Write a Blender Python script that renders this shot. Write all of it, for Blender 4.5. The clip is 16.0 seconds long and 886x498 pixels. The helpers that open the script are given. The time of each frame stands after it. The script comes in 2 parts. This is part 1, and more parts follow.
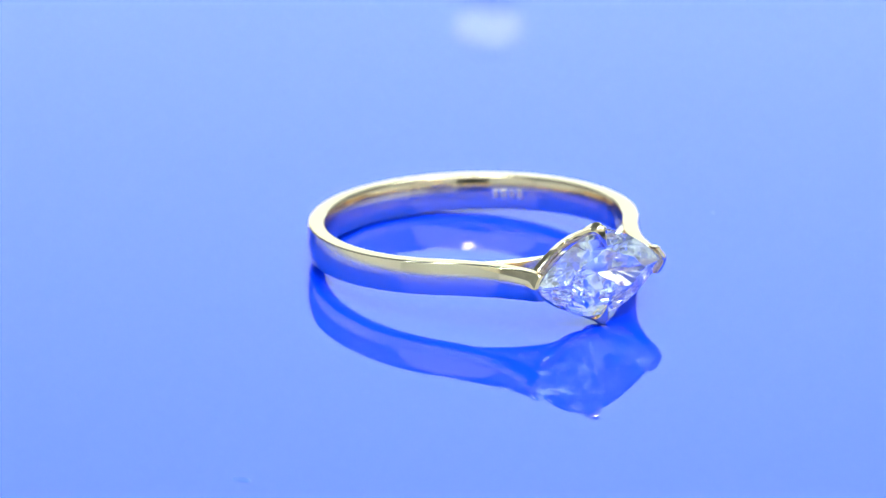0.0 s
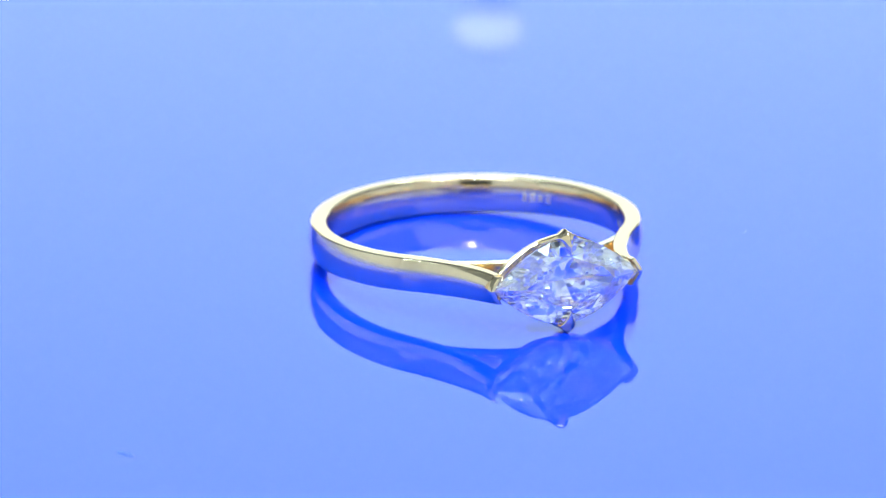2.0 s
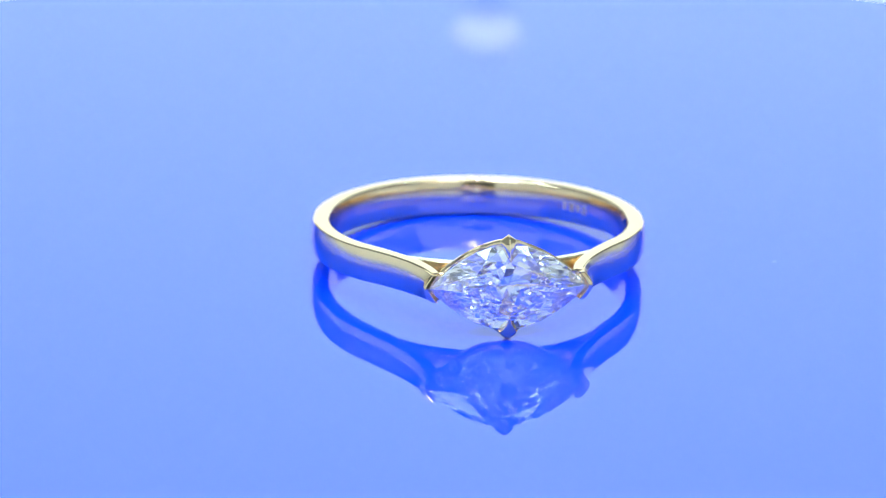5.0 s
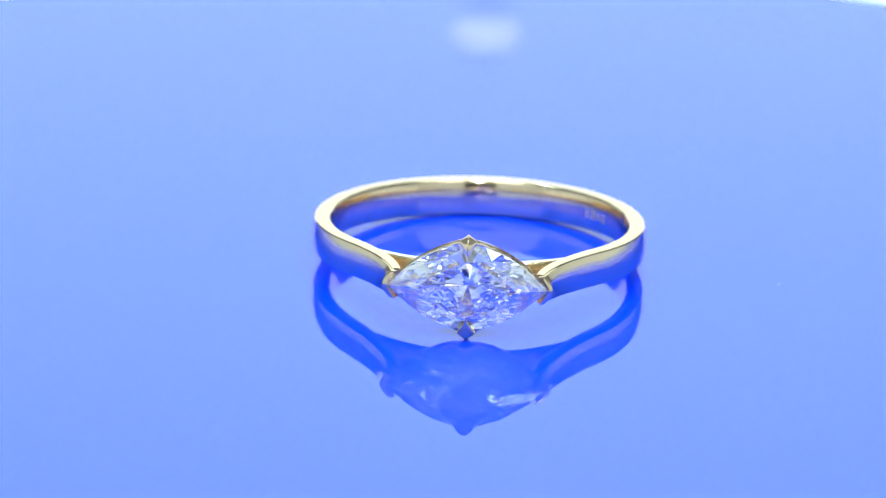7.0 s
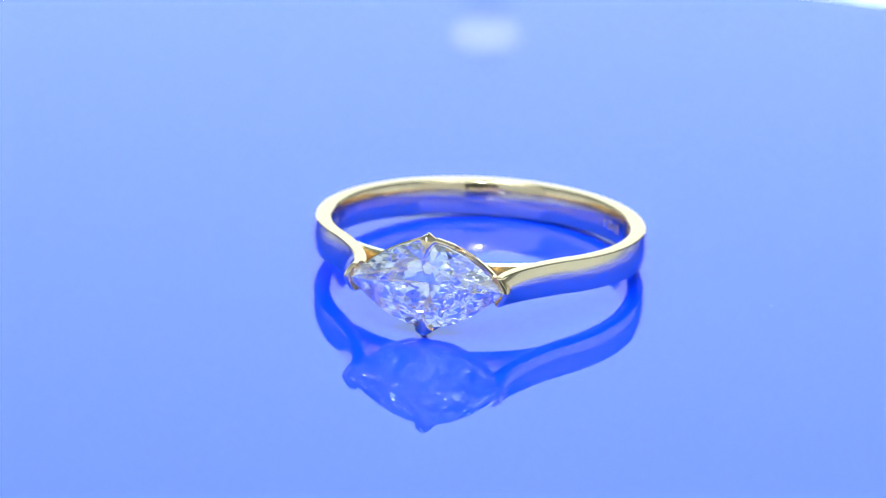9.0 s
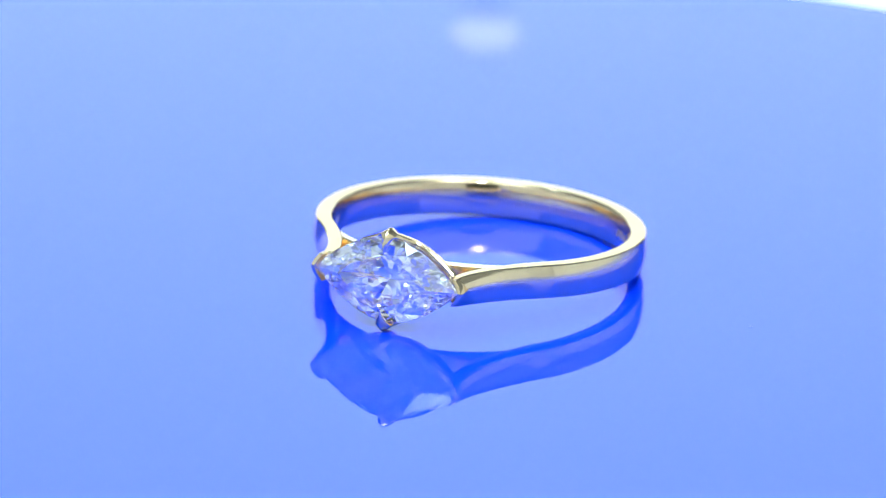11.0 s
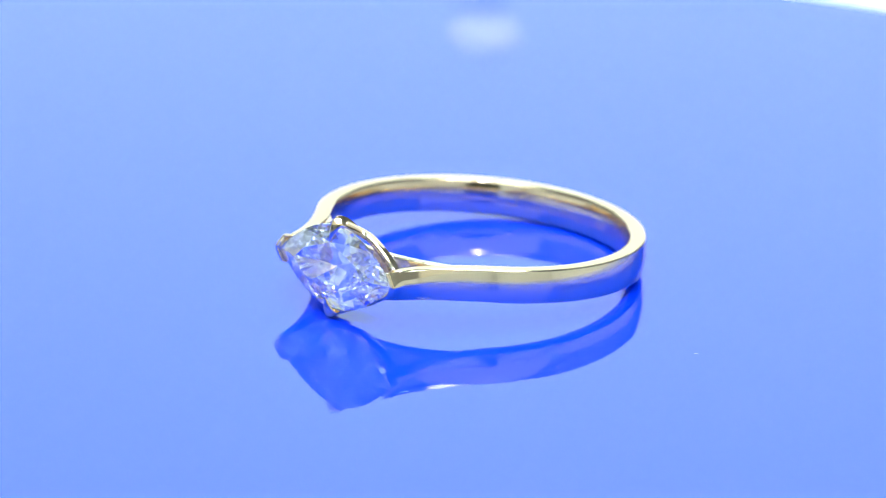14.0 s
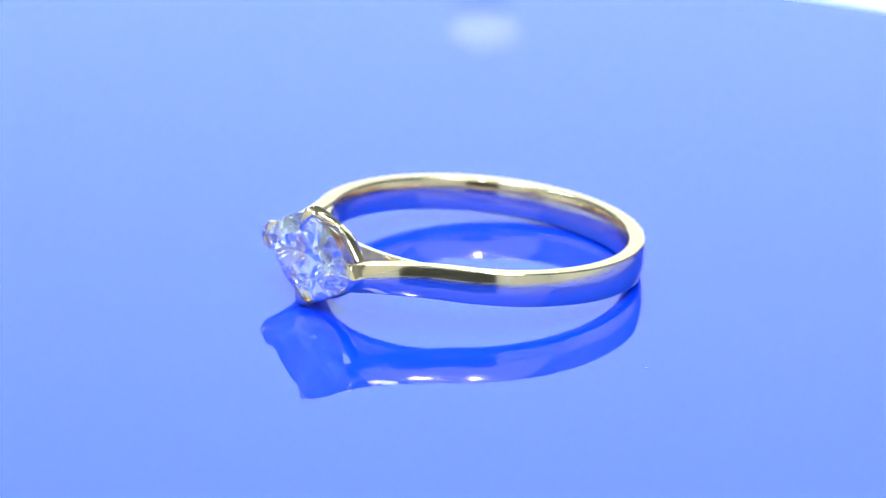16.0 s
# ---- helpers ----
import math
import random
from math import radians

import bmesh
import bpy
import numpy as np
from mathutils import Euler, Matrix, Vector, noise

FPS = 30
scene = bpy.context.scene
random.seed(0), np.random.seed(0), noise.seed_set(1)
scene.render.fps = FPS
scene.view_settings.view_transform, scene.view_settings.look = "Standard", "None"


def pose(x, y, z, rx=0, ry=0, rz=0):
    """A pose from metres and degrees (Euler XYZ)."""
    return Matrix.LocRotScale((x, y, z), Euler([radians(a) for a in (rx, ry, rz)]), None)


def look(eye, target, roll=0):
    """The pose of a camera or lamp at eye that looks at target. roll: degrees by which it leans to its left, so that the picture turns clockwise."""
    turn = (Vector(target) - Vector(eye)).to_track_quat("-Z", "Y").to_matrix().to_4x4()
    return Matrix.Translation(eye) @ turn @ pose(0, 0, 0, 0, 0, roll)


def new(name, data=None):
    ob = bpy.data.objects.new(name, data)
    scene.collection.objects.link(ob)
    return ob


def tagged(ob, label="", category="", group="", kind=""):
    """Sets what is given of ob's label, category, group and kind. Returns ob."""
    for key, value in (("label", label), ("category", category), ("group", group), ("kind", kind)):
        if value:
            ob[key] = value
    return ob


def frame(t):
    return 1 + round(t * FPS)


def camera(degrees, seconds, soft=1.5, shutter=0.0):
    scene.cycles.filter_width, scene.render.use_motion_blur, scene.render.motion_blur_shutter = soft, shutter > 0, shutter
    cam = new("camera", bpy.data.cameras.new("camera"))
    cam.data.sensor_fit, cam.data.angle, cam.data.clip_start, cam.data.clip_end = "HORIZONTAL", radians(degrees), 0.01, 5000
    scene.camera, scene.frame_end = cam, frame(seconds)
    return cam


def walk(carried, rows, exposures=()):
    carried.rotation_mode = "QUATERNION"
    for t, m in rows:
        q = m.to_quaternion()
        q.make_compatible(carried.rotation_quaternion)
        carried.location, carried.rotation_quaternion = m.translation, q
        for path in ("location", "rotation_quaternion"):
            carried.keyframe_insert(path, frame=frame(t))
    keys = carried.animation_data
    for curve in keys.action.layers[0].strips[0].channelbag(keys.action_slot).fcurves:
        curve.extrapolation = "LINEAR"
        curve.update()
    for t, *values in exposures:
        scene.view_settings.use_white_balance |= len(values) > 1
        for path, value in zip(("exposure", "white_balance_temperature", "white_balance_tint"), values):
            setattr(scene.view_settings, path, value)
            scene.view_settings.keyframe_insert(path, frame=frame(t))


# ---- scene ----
cam = camera(12.89, 16.0, soft=1.0)
cam.data.dof.use_dof = True
cam.data.dof.focus_distance = 0.209
cam.data.dof.aperture_fstop = 58.0
scene.cycles.max_bounces = 32
scene.cycles.transmission_bounces = 32
scene.cycles.glossy_bounces = 32
MM = 0.001
EYE = look((0.0, -0.20823, 0.07739), (-0.00202, 0.0, 0.00093), 1.40)
walk(cam, [(0.0, EYE), (16.0, EYE)], exposures=[(0.0, 0.0), (16.0, 0.0)])

# the turntable's axis (mm), its turn and its slight run-out
AXIS = (-0.6325, -0.2915)
START, SPEED = 37.34, -5.746
RUNOUT_X, RUNOUT_Y = -0.0049, 0.0014


def turn(t):
    """The pose of the rotating plate at t seconds: origin on the axis, at the plate's surface."""
    m = pose(AXIS[0] * MM, AXIS[1] * MM, 0, 0, 0, START + SPEED * t)
    return m @ pose(0, 0, 0, math.degrees(RUNOUT_X), -math.degrees(RUNOUT_Y), 0)


# ---- light: a photo light box with a back-lit white wall, small spotlights above and an open front ----
world = bpy.data.worlds.new("room_beyond")
world.use_nodes = True
world.node_tree.nodes["Background"].inputs[0].default_value = (0.78, 0.95, 1.02, 1)
world.node_tree.nodes["Background"].inputs[1].default_value = 0.88
scene.world = world
PANEL_POWER = 1.5
LED_POWER = 2700.0
FILL_POWER = 6.6


# ---- materials ----
def material(name, color, rough=0.5, metal=0.0, ior=1.5, emit=0.0, emit_color=None):
    m = bpy.data.materials.new(name)
    m.use_nodes = True
    b = m.node_tree.nodes["Principled BSDF"]
    b.inputs["Base Color"].default_value = (*color, 1)
    b.inputs["Roughness"].default_value = rough
    b.inputs["Metallic"].default_value = metal
    b.inputs["IOR"].default_value = ior
    if emit:
        b.inputs["Emission Color"].default_value = (*(emit_color or color), 1)
        b.inputs["Emission Strength"].default_value = emit
    return m


def vary(m, color_a, color_b, scale, rough_lo=None, rough_hi=None, bump=0.0, bump_scale=None, bump_dist=0.0001, coord="Object"):
    """Two-scale variation of colour, gloss and relief on a principled material."""
    nt = m.node_tree
    b = nt.nodes["Principled BSDF"]
    tc = nt.nodes.new("ShaderNodeTexCoord")
    big = nt.nodes.new("ShaderNodeTexNoise")
    big.inputs["Scale"].default_value = scale
    big.inputs["Detail"].default_value = 5
    nt.links.new(tc.outputs[coord], big.inputs["Vector"])
    mix = nt.nodes.new("ShaderNodeMix")
    mix.data_type = "RGBA"
    mix.inputs[6].default_value = (*color_a, 1)
    mix.inputs[7].default_value = (*color_b, 1)
    nt.links.new(big.outputs["Fac"], mix.inputs[0])
    nt.links.new(mix.outputs[2], b.inputs["Base Color"])
    fine = nt.nodes.new("ShaderNodeTexNoise")
    fine.inputs["Scale"].default_value = bump_scale or scale * 12
    fine.inputs["Detail"].default_value = 4
    nt.links.new(tc.outputs[coord], fine.inputs["Vector"])
    if rough_lo is not None:
        mr = nt.nodes.new("ShaderNodeMapRange")
        mr.inputs["To Min"].default_value = rough_lo
        mr.inputs["To Max"].default_value = rough_hi
        nt.links.new(fine.outputs["Fac"], mr.inputs["Value"])
        nt.links.new(mr.outputs["Result"], b.inputs["Roughness"])
    if bump:
        bp = nt.nodes.new("ShaderNodeBump")
        bp.inputs["Strength"].default_value = bump
        bp.inputs["Distance"].default_value = bump_dist
        nt.links.new(fine.outputs["Fac"], bp.inputs["Height"])
        nt.links.new(bp.outputs["Normal"], b.inputs["Normal"])
    return m


gold = material("polished_yellow_gold", (0.95, 0.80, 0.50), 0.06, 1.0)
vary(gold, (0.91, 0.700, 0.43), (0.88, 0.670, 0.40), 300, 0.08, 0.15, 0.04, 1500, 0.00002)
gold.node_tree.nodes["Principled BSDF"].inputs["Specular Tint"].default_value = (0.96, 0.87, 0.74, 1)
gold_raw = material("brushed_yellow_gold", (0.86, 0.72, 0.42), 0.2, 1.0)
vary(gold_raw, (0.92, 0.75, 0.48), (0.86, 0.68, 0.42), 900, 0.15, 0.3, 0.25, 2500, 0.00005)
stamped = material("stamped_gold", (0.95, 0.76, 0.42), 0.38, 1.0)
vary(stamped, (0.95, 0.76, 0.42), (0.88, 0.66, 0.34), 2500, 0.3, 0.5, 0.3, 4000, 0.00004)
gold_inside = material("satin_yellow_gold", (0.9, 0.69, 0.42), 0.16, 1.0)
vary(gold_inside, (0.90, 0.68, 0.42), (0.86, 0.63, 0.38), 500, 0.08, 0.15, 0.10, 1800, 0.00003)
acrylic = material("glossy_blue_acrylic", (0.02, 0.13, 0.95), 0.0, ior=1.62)
vary(acrylic, (0.0012, 0.041, 0.92), (0.0016, 0.045, 0.92), 25, 0.0, 0.008, 0.0, 60)
white_plastic = material("white_plastic", (0.8, 0.8, 0.8), 0.35)
vary(white_plastic, (0.82, 0.82, 0.82), (0.78, 0.79, 0.80), 30, 0.3, 0.42)
# glow of the added panels that brighten the stone's facets
fill_light = material("fill_panel", (0.8, 0.8, 0.8), 0.5, emit=FILL_POWER, emit_color=(0.72, 1.0, 1.16))
# for boards out of view, kept dark to deepen what gold and stone mirror
dim_board = material("dark_grey_board", (0.09, 0.09, 0.09), 0.6)
vary(dim_board, (0.13, 0.13, 0.135), (0.11, 0.11, 0.115), 6, 0.5, 0.7, 0.05, 200, 0.0003)
grey_board = material("pale_grey_board", (0.40, 0.40, 0.41), 0.6)
vary(grey_board, (0.52, 0.52, 0.53), (0.48, 0.48, 0.49), 6, 0.5, 0.7, 0.05, 200, 0.0003)
panel_light = material("glowing_diffuser", (0.12, 0.12, 0.12), 0.6, emit=PANEL_POWER, emit_color=(0.75, 1.0, 1.20))
led_light = material("led_lens", (0.9, 0.9, 0.9), 0.3, emit=LED_POWER, emit_color=(0.70, 1.0, 1.16))
warm_led = material("warm_led_lens", (0.9, 0.9, 0.9), 0.3, emit=LED_POWER, emit_color=(1.0, 0.76, 0.55))
front_light = material("front_lamp_lens", (0.9, 0.9, 0.9), 0.3, emit=LED_POWER * 0.13, emit_color=(0.85, 1.0, 1.1))
black_body = material("matt_black_plastic", (0.012, 0.012, 0.013), 0.4)
vary(black_body, (0.014, 0.014, 0.015), (0.010, 0.010, 0.011), 40, 0.35, 0.5, 0.1, 900, 0.00005)
black_glass = material("dark_lens_glass", (0.004, 0.004, 0.006), 0.03, ior=1.6)
spot_light = material("spot_lens", (0.9, 0.9, 0.9), 0.4, emit=1.15, emit_color=(0.92, 1.0, 1.12))
lint_mat = material("blue_lint", (0.04, 0.10, 0.75), 0.9)

diamond = bpy.data.materials.new("clear_diamond")
diamond.use_nodes = True
_nt = diamond.node_tree
_nt.nodes.remove(_nt.nodes["Principled BSDF"])
_g = _nt.nodes.new("ShaderNodeBsdfGlass")
_g.inputs["IOR"].default_value = 2.42
_g.inputs["Roughness"].default_value = 0.0
_g.inputs["Color"].default_value = (1.0, 1.0, 1.0, 1)
_nt.links.new(_g.outputs[0], _nt.nodes["Material Output"].inputs["Surface"])


# ---- mesh helpers ----
def finish(bm, sharp=28):
    bmesh.ops.recalc_face_normals(bm, faces=bm.faces)
    for f in bm.faces:
        f.smooth = True
    for e in bm.edges:
        e.smooth = len(e.link_faces) == 2 and e.calc_face_angle(0) < radians(sharp)


def part(name, bm, mat, parent=None, label="", flat=False, sharp=28):
    """Links a bmesh (in mm) as one mesh object."""
    bmesh.ops.recalc_face_normals(bm, faces=bm.faces)
    if not flat:
        finish(bm, sharp)
    bmesh.ops.scale(bm, vec=(MM, MM, MM), verts=bm.verts)
    me = bpy.data.meshes.new(name)
    bm.to_mesh(me)
    bm.free()
    me.materials.append(mat)
    ob = new(name, me)
    if parent:
        ob.parent = parent
    return tagged(ob, label)


def loft(bm, rings, closed=False, caps=True):
    """Skins a row of equal closed loops of points."""
    loops = [[bm.verts.new(p) for p in r] for r in rings]
    n = len(loops[0])
    for a, b in zip(loops, loops[1:] + (loops[:1] if closed else [])):
        for i in range(n):
            bm.faces.new((a[i], a[(i + 1) % n], b[(i + 1) % n], b[i]))
    if caps and not closed:
        bm.faces.new(loops[0][::-1])
        bm.faces.new(loops[-1])
    return bm


def box(bm, x0, x1, y0, y1, z0, z1, bevel=0.0):
    vs = [bm.verts.new((x, y, z)) for z in (z0, z1) for y in (y0, y1) for x in (x0, x1)]
    fs = [bm.faces.new([vs[i] for i in q]) for q in ((0, 2, 3, 1), (4, 5, 7, 6), (0, 1, 5, 4), (2, 6, 7, 3), (0, 4, 6, 2), (1, 3, 7, 5))]
    if bevel:
        bmesh.ops.bevel(bm, geom=list({e for f in fs for e in f.edges}), offset=bevel, segments=2, affect="EDGES", profile=0.6)
    return bm


def lathe(bm, profile, n=96, center=(0, 0)):
    """Turns a profile of (radius, z) about the vertical through center."""
    rows = [[bm.verts.new((center[0] + r * math.cos(a), center[1] + r * math.sin(a), z)) for a in [2 * math.pi * i / n for i in range(n)]] for r, z in profile]
    for a, b in zip(rows, rows[1:]):
        for i in range(n):
            bm.faces.new((a[i], a[(i + 1) % n], b[(i + 1) % n], b[i]))
    bm.faces.new(rows[0][::-1])
    bm.faces.new(rows[-1])
    return bm


# ---- the light box ----
X0, X1, Y0, Y1, Z0, Z1 = -380, 380, -310, 480, -30, 520


def slab(name, *args, mat=grey_board):
    return tagged(part(name, box(bmesh.new(), *args), mat), kind="structure")


tagged(slab("floor", X0, X1, Y0, Y1, Z0 - 12, Z0, mat=white_plastic), "matt white table board under the turntable", "floor")
WALL, LIP = 300, 105
tagged(slab("wall_north", -250, 250, Y1, Y1 + 10, Z0 - 12, WALL, mat=panel_light), "glowing white back wall of the light box", "wall")
# unseen boards added to keep pale patches off the band's mirrored sides
for n, q in (("dark_board_west", (X0 - 10, -250)), ("dark_board_east", (250, X1 + 10))):
    tagged(slab(n, *q, Y1, Y1 + 10, Z0 - 12, WALL, mat=dim_board), "added unseen dark board that narrows the glowing back wall", "wall")
tagged(slab("wall_west", X0 - 10, X0, Y0, Y1, Z0 - 12, LIP), "low pale grey side wall of the light box", "wall")
tagged(slab("wall_east", X1, X1 + 10, Y0, Y1, Z0 - 12, LIP), "low pale grey side wall of the light box", "wall")
# upper boards added out of view, dark for contrast in the mirrored surroundings
for n, q in (("dark_board_upper_north", (X0 - 10, X1 + 10, Y1, Y1 + 10, WALL)), ("dark_board_upper_west", (X0 - 10, X0, Y0, Y1, LIP)), ("dark_board_upper_east", (X1, X1 + 10, Y0, Y1, LIP))):
    tagged(slab(n, *q, Z1, mat=dim_board), "added unseen dark upper board that deepens reflections", "wall")
tagged(slab("ceiling", X0 - 10, X1 + 10, Y0 - 10, Y1 + 10, Z1, Z1 + 12, mat=dim_board), "dark grey light box ceiling", "ceiling")
tagged(slab("wall_south", X0 - 10, X1 + 10, Y0 - 10, Y0, Z0 - 12, LIP), "low pale grey front lip of the open light box", "wall")


def round_lamp(where, target, radius, glow, label):
    lamp = tagged(new("spot_lamp"), label, "lamp")
    lamp.matrix_basis = look(where, target)
    part("lens", lathe(bmesh.new(), [(radius * 0.9, 1.0), (radius, 0.2), (radius * 0.96, -0.8), (radius * 0.5, -1.4)], 48), glow, lamp, "glowing round lens")
    part("housing", lathe(bmesh.new(), [(radius * 0.7, 22), (radius * 1.1, 16), (radius * 1.16, 0), (radius * 1.03, -0.6), (radius * 1.02, 1.2)], 48), white_plastic, lamp, "white lamp housing")
    return lamp


def rod(bm, a, b, radius, n=16):
    """A straight round bar from a to b (mm)."""
    a, b = Vector(a), Vector(b)
    q = (b - a).to_track_quat("Z", "Y").to_matrix()
    ring_at = [q @ Vector((radius * math.cos(2 * math.pi * i / n), radius * math.sin(2 * math.pi * i / n), 0)) for i in range(n)]
    return loft(bm, [[p + v for v in ring_at] for p in (a, b)])


def wall_lamp():
    """A small round lamp that reaches forward from the back wall on a thin arm."""
    lamp = tagged(new("wall_lamp"), "small round white lamp on a thin arm from the back wall", "lamp")
    lamp.location = (0.0001, 0.1425, 0.0282)
    lean = look((0, 0, 0), (0, -0.098, -1.0))
    lens = part("lens", lathe(bmesh.new(), [(3.25, 0.5), (3.3, 0.1), (3.2, -0.2), (1.5, -0.35)], 64), spot_light, lamp, "glowing round lens")
    lens.matrix_basis = lean
    cap = part("cap", lathe(bmesh.new(), [(1.0, 1.4), (2.9, 1.2), (3.3, 0.8), (3.3, 0.55), (3.0, 0.5)], 64), white_plastic, lamp, "thin white lamp cap")
    cap.matrix_basis = lean
    part("arm", rod(bmesh.new(), (0, 1.0, 0.9), (0, 336.0, 99.5), 0.5), white_plastic, lamp, "thin white arm")
    part("wall_plate", lathe(bmesh.new(), [(5, 0), (5, 2), (4.4, 2.6)], 32), white_plastic, lamp, "round white wall plate").matrix_basis = pose(0, 0.3372, 0.0995, 90)


wall_lamp()
for k, (x, y) in enumerate(((-0.16, -0.10), (0.16, -0.08), (-0.05, 0.12), (0.09, 0.22), (-0.2, 0.2), (0.03, -0.06), (-0.27, 0.02), (0.27, 0.1), (-0.1, -0.24), (0.19, -0.23))):
    if k == 1:
        glow, words = warm_led, "small warm-white round spotlight under the ceiling"
    else:
        glow, words = led_light, "small bright round spotlight under the ceiling"
    tagged(round_lamp((x, y, 0.509), (x * 0.5, y * 0.5, 0), 4.5, glow, words), group="ceiling spotlights")


front_lamp = tagged(round_lamp((0.014, -0.300, 0.340), (0, 0, 0), 16.0, front_light, "round white lamp hanging before the plate on a thin rod"), group="ceiling spotlights")
hanger = part("hanger", rod(bmesh.new(), (14, -309, 354), (14, -309, 519), 2.0), white_plastic, front_lamp, "thin white rod")
hanger.matrix_basis = front_lamp.matrix_basis.inverted()


# An added fill light, out of view, that whitens facets of the stone.
def fill_panel(x, y, hx, hy):
    lamp = tagged(new("added_fill_panel"), "added unseen fill light panel under the ceiling", "light panel", group="ceiling light panels")
    lamp.location = (x, y, (Z1 - 8) * MM)
    part("diffuser", box(bmesh.new(), -hx, hx, -hy, hy, -3, 2, 0.8), fill_light, lamp, "glowing white diffuser of the added fill light")
    bm = bmesh.new()
    for q in ((-hx - 9, hx + 9, -hy - 9, -hy - 1), (-hx - 9, hx + 9, hy + 1, hy + 9), (-hx - 9, -hx - 1, -hy - 1, hy + 1), (hx + 1, hx + 9, -hy - 1, hy + 1)):
        box(bm, *q, -6, 8, 0.8)
    part("frame", bm, white_plastic, lamp, "white plastic frame")


fill_panel(-0.13, -0.18, 80, 80)
fill_panel(0.17, -0.20, 85, 70)
fill_panel(0.03, 0.30, 120, 70)


# ---- the film camera, which the gold and the stone mirror ----
def film_camera():
    cam_body = tagged(new("film_camera"), "compact black camera on a short black stand before the turntable", "camera")
    cam_body.location = (0, -0.214, Z0 * MM)
    part("body", box(bmesh.new(), -50, 52, -20, 0, 30, 118, 6), black_body, cam_body, "matt black camera body")
    lens = part("lens", lathe(bmesh.new(), [(17, -2), (17, 1.6), (15.5, 2.4), (14.5, 2.4), (13.5, 1.4)], 64), black_body, cam_body, "black lens barrel")
    lens.matrix_basis = pose(0, 0, 0.1074, 90)
    part("glass", lathe(bmesh.new(), [(13.4, 1.0), (13.4, 1.45), (9, 2.0), (3, 2.3)], 48), black_glass, lens, "dark lens glass")
    part("stem", rod(bmesh.new(), (0, -10, 6), (0, -10, 32), 9, 24), black_body, cam_body)
    part("foot", lathe(bmesh.new(), [(34, 0.1), (35, 1), (35, 5), (33, 7), (8, 8)], 64, (0, -10)), black_body, cam_body, "round black stand foot")


film_camera()


# ---- the turntable ----
def turntable_base():
    base = tagged(new("turntable_base"), "low white plastic turntable base on the table", "turntable")
    base.location = (AXIS[0] * MM, AXIS[1] * MM, Z0 * MM)
    part("housing", lathe(bmesh.new(), [(46, 0), (48, 1.5), (48, 17), (46.5, 19.5), (44, 20), (10, 20)], 96), white_plastic, base)
    return base


turntable_base()

PLATE_C = (2.0, -4.25)


def display_plate():
    plate = new("display_plate")
    tagged(plate, "round glossy blue acrylic plate turning on a base", "turntable plate")
    R = 66.2
    part("disc", lathe(bmesh.new(), [(R - 0.6, -4), (R, -3.6), (R, -0.35), (R - 0.1, -0.12), (R - 0.35, 0.0), (R - 0.6, 0.0), (R - 1.2, 0.0), (20, 0.0), (2, 0.0)], 256, PLATE_C), acrylic, plate, "glossy blue acrylic disc")
    part("hub", lathe(bmesh.new(), [(12, -10.2), (12, -4.0), (11, -3.9)], 48), white_plastic, plate, "white plastic hub")
    return plate


plate = display_plate()


# ---- the ring ----
TILT = math.degrees(0.084)
RI, RO, HALF, BACK = 8.30, 9.24, 0.94, 1.09
LIFT = 1.88
ring = tagged(new("ring"), "polished yellow gold ring with one marquise diamond, lying on blue acrylic", "ring")
tilted = pose(0, 0, LIFT * MM, -TILT)
head = tilted @ pose(0, 0, 0.06 * MM)


def ring_part(name, bm, mat, label="", flat=False, sharp=28, seat=tilted):
    ob = part(name, bm, mat, ring, label, flat, sharp)
    ob.matrix_basis = seat
    return ob


def polar(r, deg):
    """A point of the ring's plane; 0 degrees is the stone's side (-y), 90 is +x."""
    a = radians(deg)
    return Vector((r * math.sin(a), -r * math.cos(a)))


def bezier(p, t):
    a, b, c, d = p
    return a * (1 - t) ** 3 + b * 3 * t * (1 - t) ** 2 + c * 3 * t * t * (1 - t) + d * t ** 3


def section(i, o, hw, dome, up=0.0):
    """A cross-section from the inner point i to the outer point o: flat sides, crisp edges, a domed outer face."""
    n = (o - i)
    w = n.length + 0.06
    n = n.normalized()
    r = min(0.24, hw * 0.3)
    cz = hw - r
    lip = [(0.08 + r * (1 - math.cos(radians(q))), cz + r * math.sin(radians(q))) for q in (26, 40, 54, 66, 78, 90)]
    hollow = [(0.095 * abs(k / 6) ** 2.4, (cz + 0.04) * k / 6) for k in range(-6, 7)]
    e = 0.07
    edge = [(w - e + e * math.sin(radians(q)), hw - e + e * math.cos(radians(q))) for q in (0, 25, 50, 72)]
    pts = [(a, -z) for a, z in lip[::-1]] + hollow + lip + edge
    for k in range(11):
        z = (hw - e) * (1 - 2 * k / 10)
        pts.append((w + dome * (1 - (z / hw) ** 2), z))
    pts += [(a, -z) for a, z in edge[::-1]]
    return [(*(i + n * s), z + up) for s, z in pts]


TIP = Vector((4.06, -11.05))


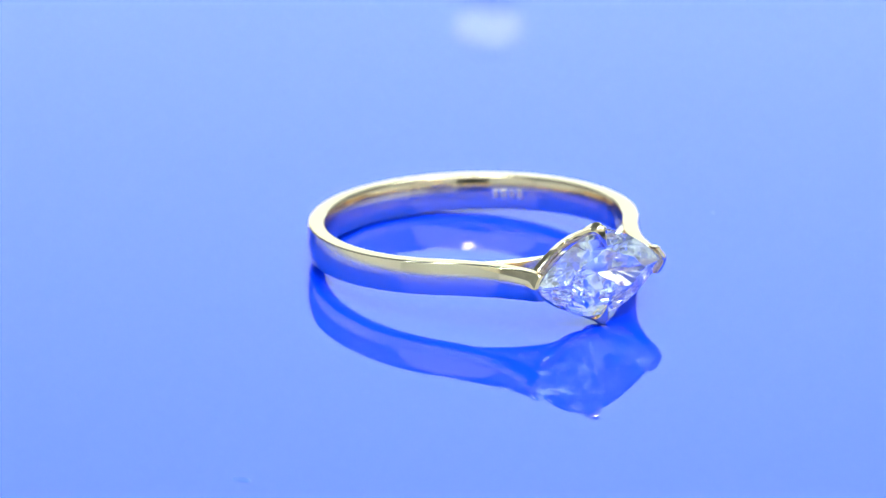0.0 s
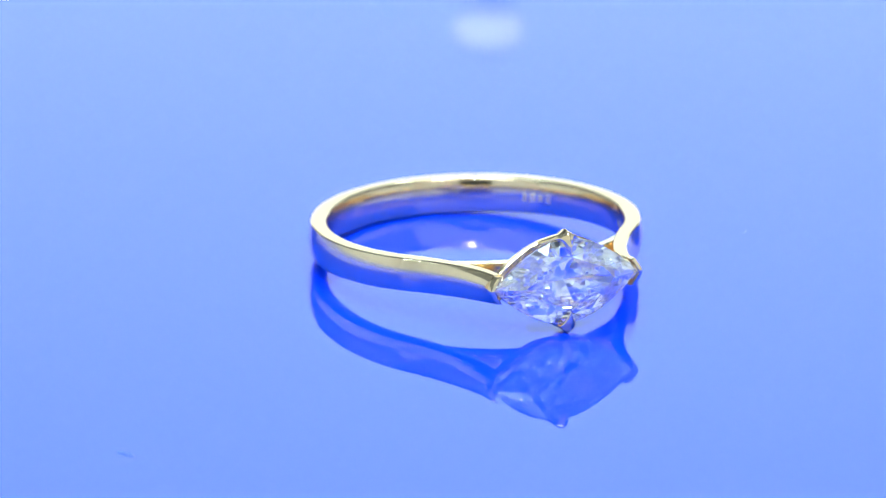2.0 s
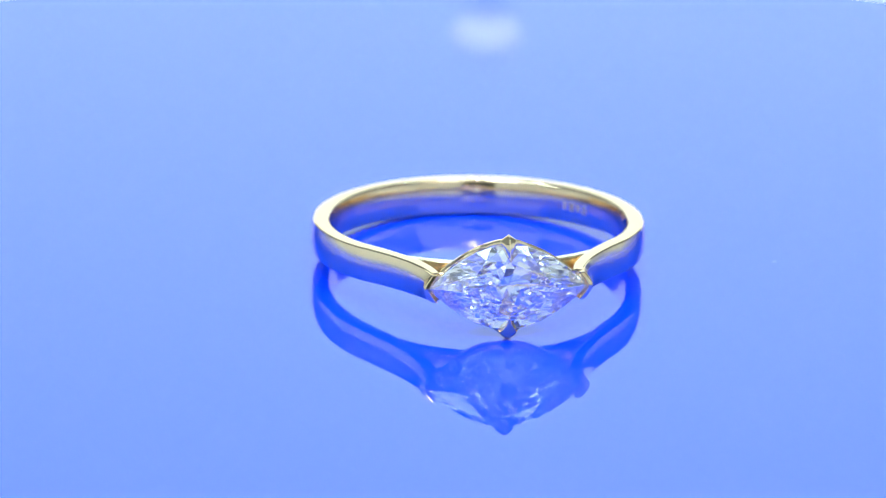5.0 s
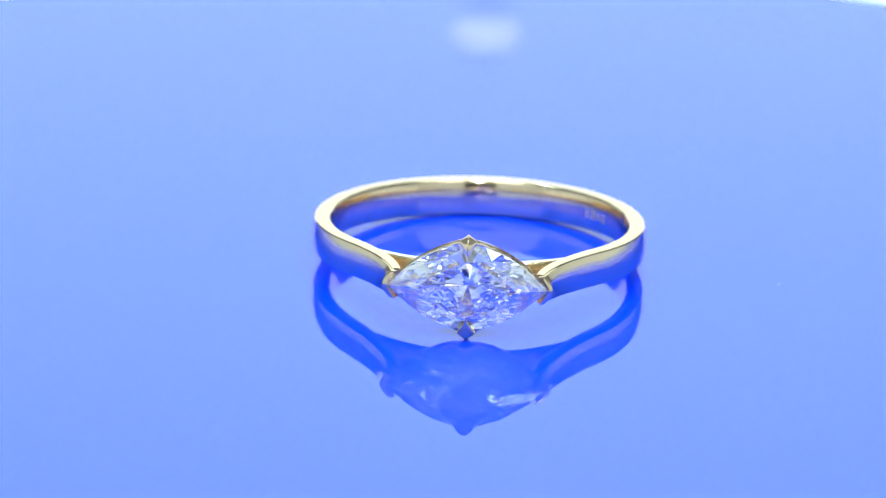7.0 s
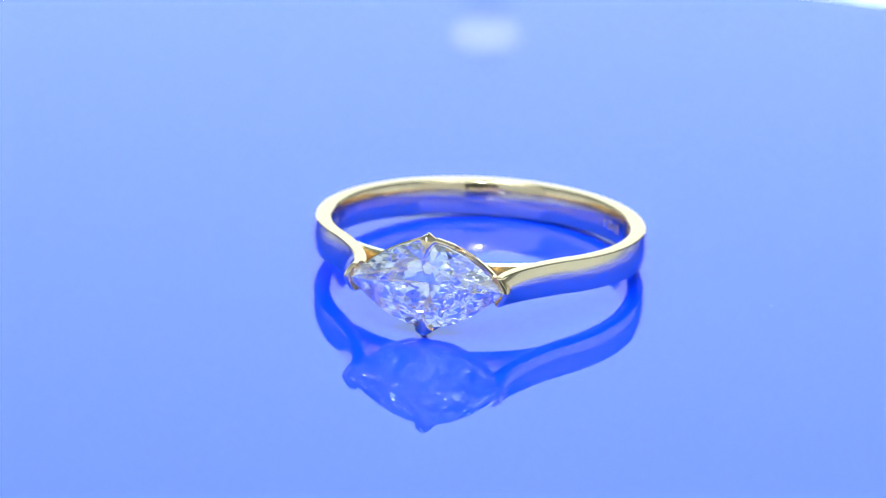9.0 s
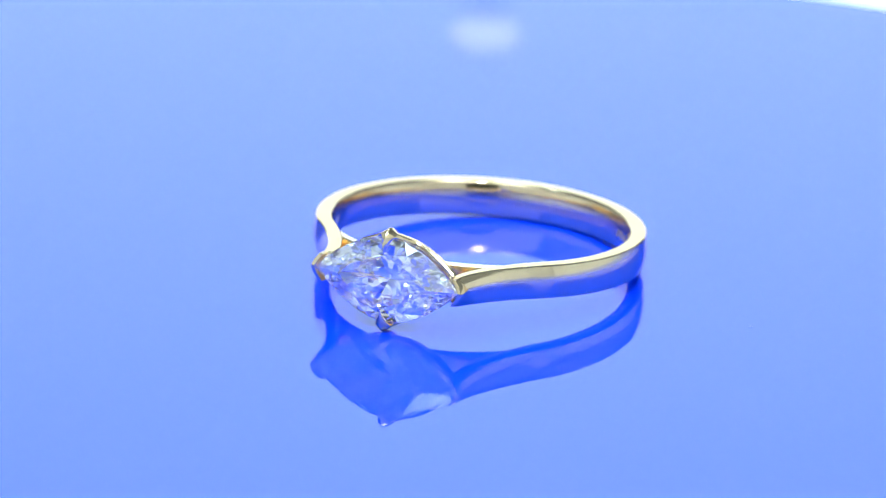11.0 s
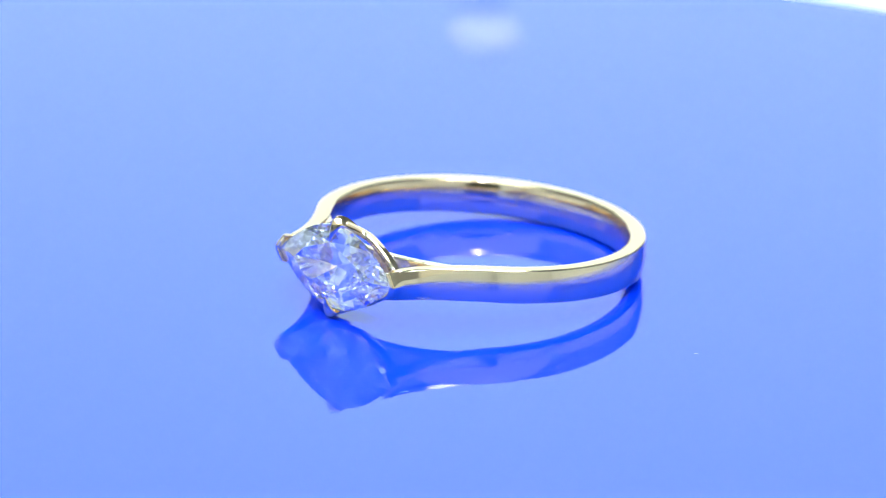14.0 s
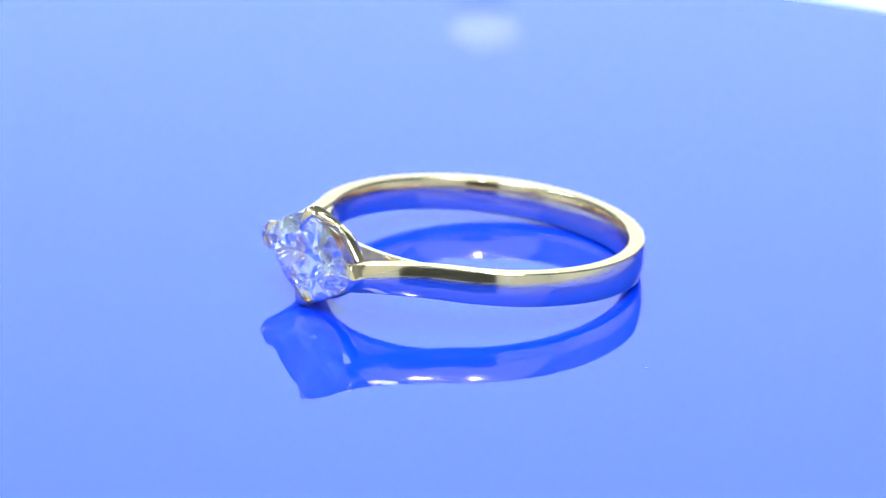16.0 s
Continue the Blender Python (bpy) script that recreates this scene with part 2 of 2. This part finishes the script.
def shank():
    """The band: round at the back, its shoulders sweeping out to the tips of the stone."""
    T0 = 49
    p0, dirn = polar(RO, T0), (polar(1, T0 - 90))
    outer = [p0, p0 + dirn * 1.9, Vector((4.35, -9.4)), TIP]
    q0 = polar(RI, T0)
    inner = [q0, q0 + dirn * 1.6, Vector((3.66, -9.0)), Vector((3.56, -10.6))]
    half = []
    for k in range(31):
        t = 1 - k / 30
        half.append((bezier(inner, t), bezier(outer, t), HALF * (1 - 0.06 * t - 0.09 * t ** 4), 0.15 + 0.33 * t ** 3))
    for k in range(1, 73):
        a = T0 + (180 - T0) * k / 72
        u = k / 72
        half.append((polar(RI, a), polar(RO, a), HALF + (BACK - HALF) * u * u * (3 - 2 * u), 0.15))
    half.insert(0, (Vector((3.5, -10.6)), Vector((3.95, -11.08)), HALF * 0.80, 0.46))
    half.insert(0, (Vector((3.3, -10.4)), Vector((3.62, -10.8)), HALF * 0.74, 0.36))
    rows = [section(*h) for h in half]
    mirror = [[(-x, y, z) for x, y, z in r] for r in rows[-2::-1]]
    ob = ring_part("shank", loft(bmesh.new(), rows + mirror), gold, "polished yellow gold band", sharp=30)
    ob.data.materials.append(gold_inside)
    for f in ob.data.polygons:
        c = f.center / MM
        if math.hypot(c.x, c.y) < RI + 0.2 and f.normal.x * c.x + f.normal.y * c.y < -0.6 * math.hypot(c.x, c.y):
            f.material_index = 1
    return ob


band = shank()


def bridge():
    """The rail under the stone that carries the inner circle on between the shoulders."""
    rows = []
    for k in range(41):
        a = -52 + 104 * k / 40
        rows.append(section(polar(RI + 0.01, a), polar(RI + 0.62, a), 0.76, 0.08))
    return ring_part("bridge", loft(bmesh.new(), rows), gold_raw, "yellow gold under-rail", sharp=24)


bridge()


def hallmark():
    """A small row of stamped marks inside the band, too worn to read."""
    for k, (h, w) in enumerate(((0.55, 0.20), (0.60, 0.34), (0.50, 0.26), (0.62, 0.30))):
        a0 = 129.4 + 3.4 * (1.5 - k)
        rows = []
        for j in range(4):
            a = a0 + (j / 3 - 0.5) * math.degrees(w / RI)
            i, o = polar(RI - 0.03, a), polar(RI + 0.08, a)
            rows.append([(*i, -h / 2 + 0.05), (*i, h / 2 - 0.14), (*o, h / 2), (*o, -h / 2)])
        part("hallmark", loft(bmesh.new(), rows), stamped, band, "worn stamped mark")


hallmark()

# the stone: length along x, width along z, table towards -y
LEN, WID, GIRDLE = 4.30, 2.36, 11.42


def marquise(s, k=1.0):
    """A point of the stone's outline at s in 0..1 round it, from one tip: two shallow bows, scaled by k."""
    s = s % 1.0
    f = s if s < 0.5 else s - 0.5
    u = math.cos(2 * math.pi * f)
    u = math.copysign(abs(u) ** 0.92, u)
    v = 1 - abs(u) ** 1.95
    side = 1 if s < 0.5 else -1
    return Vector((LEN * u, WID * v)) * (k * side)


def gemstone():
    """A marquise brilliant: table, star, kite and girdle facets above, two staggered rows of pavilion facets below."""
    bm = bmesh.new()
    pts = []

    def add(v, d):
        pts.append((v[0], -d, v[1]))
    for i in range(8):
        v = marquise(i / 8)
        add((v[0] * 0.613, v[1] * 0.637), GIRDLE + 0.612)
    for i in range(8):
        v = marquise((i + 0.5) / 8)
        add((v[0] * 0.726, v[1] * 0.839), GIRDLE + 0.443)
    for i in range(32):
        v = marquise(i / 32)
        add(v, GIRDLE + 0.05)
        add(v, GIRDLE - 0.05)
    for i in range(16):
        v = marquise((i + 0.5) / 16)
        add((v[0] * 0.54, v[1] * 0.62), GIRDLE - 0.931)
    for i in range(8):
        v = marquise((i + 0.5) / 8)
        add((v[0] * 0.294, v[1] * 0.227), GIRDLE - 1.525)
    add((0, 0), GIRDLE - 2.013)
    vs = [bm.verts.new(p) for p in pts]
    bmesh.ops.convex_hull(bm, input=vs)
    bmesh.ops.delete(bm, geom=[v for v in bm.verts if not v.link_faces], context="VERTS")
    bmesh.ops.dissolve_limit(bm, angle_limit=radians(0.6), verts=bm.verts, edges=bm.edges)
    return ring_part("gemstone", bm, diamond, "clear faceted marquise-cut diamond", flat=True, seat=head)


gemstone()


def gallery_rail():
    """The thin wall round the stone: it rises to the claws and dips below the girdle between them."""
    bm = bmesh.new()
    rows = []
    n = 128
    for i in range(n):
        s = i / n
        o = marquise(s)
        a, b = marquise(s + 0.004), marquise(s - 0.004)
        mid = 0.5 + 0.5 * math.cos(math.pi * min(1.0, abs(o[0]) / 1.7))
        tip = max(0.0, 1 - (LEN - abs(o[0])) / 0.7)
        lift = max(1.1 * mid ** 1.4, 0.7 * tip)
        edge = GIRDLE - 0.78 + 0.84 * lift
        out = -0.02 + 0.34 * mid ** 1.5
        nx = Vector((o[0] / LEN ** 2, o[1] / WID ** 2)).normalized()

        def at(off, d, k=1.0):
            q = o * k + nx * off
            return (q[0], -d, q[1])
        rows.append([at(out - 0.42, edge - 0.10), at(out - 0.36, edge - 0.03), at(out - 0.22, edge), at(out - 0.07, edge - 0.03), at(out, edge - 0.12), at(out - 0.05, edge - 0.50), at(out - 0.2, edge - 0.95, 0.9), at(out - 0.42, edge - 0.95, 0.88), at(out - 0.3, edge - 0.5)])
    loft(bm, rows, closed=True)
    return ring_part("gallery_rail", bm, gold, "polished yellow gold gallery rail", sharp=35, seat=head)


gallery_rail()


def smooth_path(stations, n):
    """A flowing row of stations through the given ones, n steps between each two."""
    q = [Vector(p) for p in stations]
    q = [q[0] * 2 - q[1], *q, q[-1] * 2 - q[-2]]
    out = []
    for a, b, c, d in zip(q, q[1:], q[2:], q[3:]):
        for k in range(n):
            t = k / n
            out.append(tuple(0.5 * (2 * b + (c - a) * t + (2 * a - 5 * b + 4 * c - d) * t * t + (3 * b - a - 3 * c + d) * t ** 3)))
    return out + [tuple(stations[-1])]


def side_claw(sign):
    """The pointed claw over the middle of a long side."""
    stations = [(2.06, GIRDLE - 1.25, 0.66, 0.40), (2.36, GIRDLE - 0.75, 0.86, 0.44), (2.58, GIRDLE - 0.34, 0.98, 0.46), (2.68, GIRDLE + 0.02, 1.00, 0.44), (2.62, GIRDLE + 0.27, 0.92, 0.38),
                (2.42, GIRDLE + 0.43, 0.74, 0.32), (2.14, GIRDLE + 0.53, 0.50, 0.25), (1.86, GIRDLE + 0.60, 0.26, 0.17), (1.58, GIRDLE + 0.66, 0.04, 0.06)]
    path = smooth_path(stations, 4)
    rows = []
    for j, (v, d, w, th) in enumerate(path):
        a, b = path[max(j - 1, 0)], path[min(j + 1, len(path) - 1)]
        tv, td = b[0] - a[0], b[1] - a[1]
        ln = math.hypot(tv, td)
        nv, nd = td / ln, -tv / ln
        loop = []
        for u, h in ((-1, -0.5), (-0.94, -0.3), (-0.6, 0.06), (-0.22, 0.34), (-0.06, 0.5), (0.06, 0.5), (0.22, 0.34), (0.6, 0.06), (0.94, -0.3), (1, -0.5), (0, -0.6)):
            loop.append((u * w * 0.5, -(d + nd * h * th), sign * (v + nv * h * th)))
        rows.append(loop)
    return ring_part("prong", loft(bmesh.new(), rows), gold, "pointed yellow gold claw", sharp=40, seat=head)


side_claw(1)
side_claw(-1)


def tip_claw(sign):
    """The folded V-shaped claw that holds a pointed end of the stone."""
    bm = bmesh.new()
    rows = []
    for v in (-0.76, -0.71, -0.56, -0.34, -0.12, 0.0, 0.12, 0.34, 0.56, 0.71, 0.76):
        a = abs(v)
        back = LEN + 0.60 - 0.90 * math.sqrt(a * a + 0.10)
        top = GIRDLE + 0.20 - 0.08 * a - (0.06 if a > 0.73 else 0)
        low = GIRDLE - 1.05
        rows.append([(sign * (back - 0.12), -low, v * 0.8), (sign * back, -(GIRDLE - 0.3), v), (sign * (back + 0.01), -(top - 0.14), v), (sign * (back - 0.05), -(top - 0.03), v),
                     (sign * (back - 0.12), -top, v), (sign * (back - 0.27), -(top + 0.01), v), (sign * (back - 0.32), -(top - 0.07), v), (sign * (back - 0.36), -low, v * 0.8)])
    return ring_part("prong", loft(bm, rows), gold, "folded yellow gold tip claw", sharp=30, seat=head)


tip_claw(1)
tip_claw(-1)


# ---- dust on the plate ----
def lint(x, y, length, width, angle, mat=lint_mat):
    """A tiny bent fibre lying on the plate; x, y in mm in the plate's frame."""
    bm = bmesh.new()
    rows = []
    for k in range(7):
        s = k / 6 - 0.5
        w = width * (1 - 1.6 * abs(s) ** 1.5)
        c = 0.10 * length * math.sin(3 * s)
        rows.append([(s * length, c - w / 2, 0.0), (s * length, c, w * 0.12), (s * length, c + w / 2, 0.0)])
    loft(bm, rows)
    ob = part("lint", bm, mat)
    tagged(ob, "tiny dark fibre of dust on the blue plate", "dust")
    return ob, pose(x * MM, y * MM, 0.00002, 0, 0, angle)


specks = [lint(-27.35, -18.2, 1.0, 0.26, -70), lint(17.6, -0.6, 0.22, 0.08, 20)]


# ---- movement ----
def motions():
    times = [float(k) for k in range(17)]
    walk(plate, [(t, turn(t)) for t in times])
    seat = pose(-AXIS[0] * MM, -AXIS[1] * MM, 0)
    walk(ring, [(t, turn(t) @ seat) for t in times])
    for ob, m in specks:
        walk(ob, [(t, turn(t) @ m) for t in times])


motions()
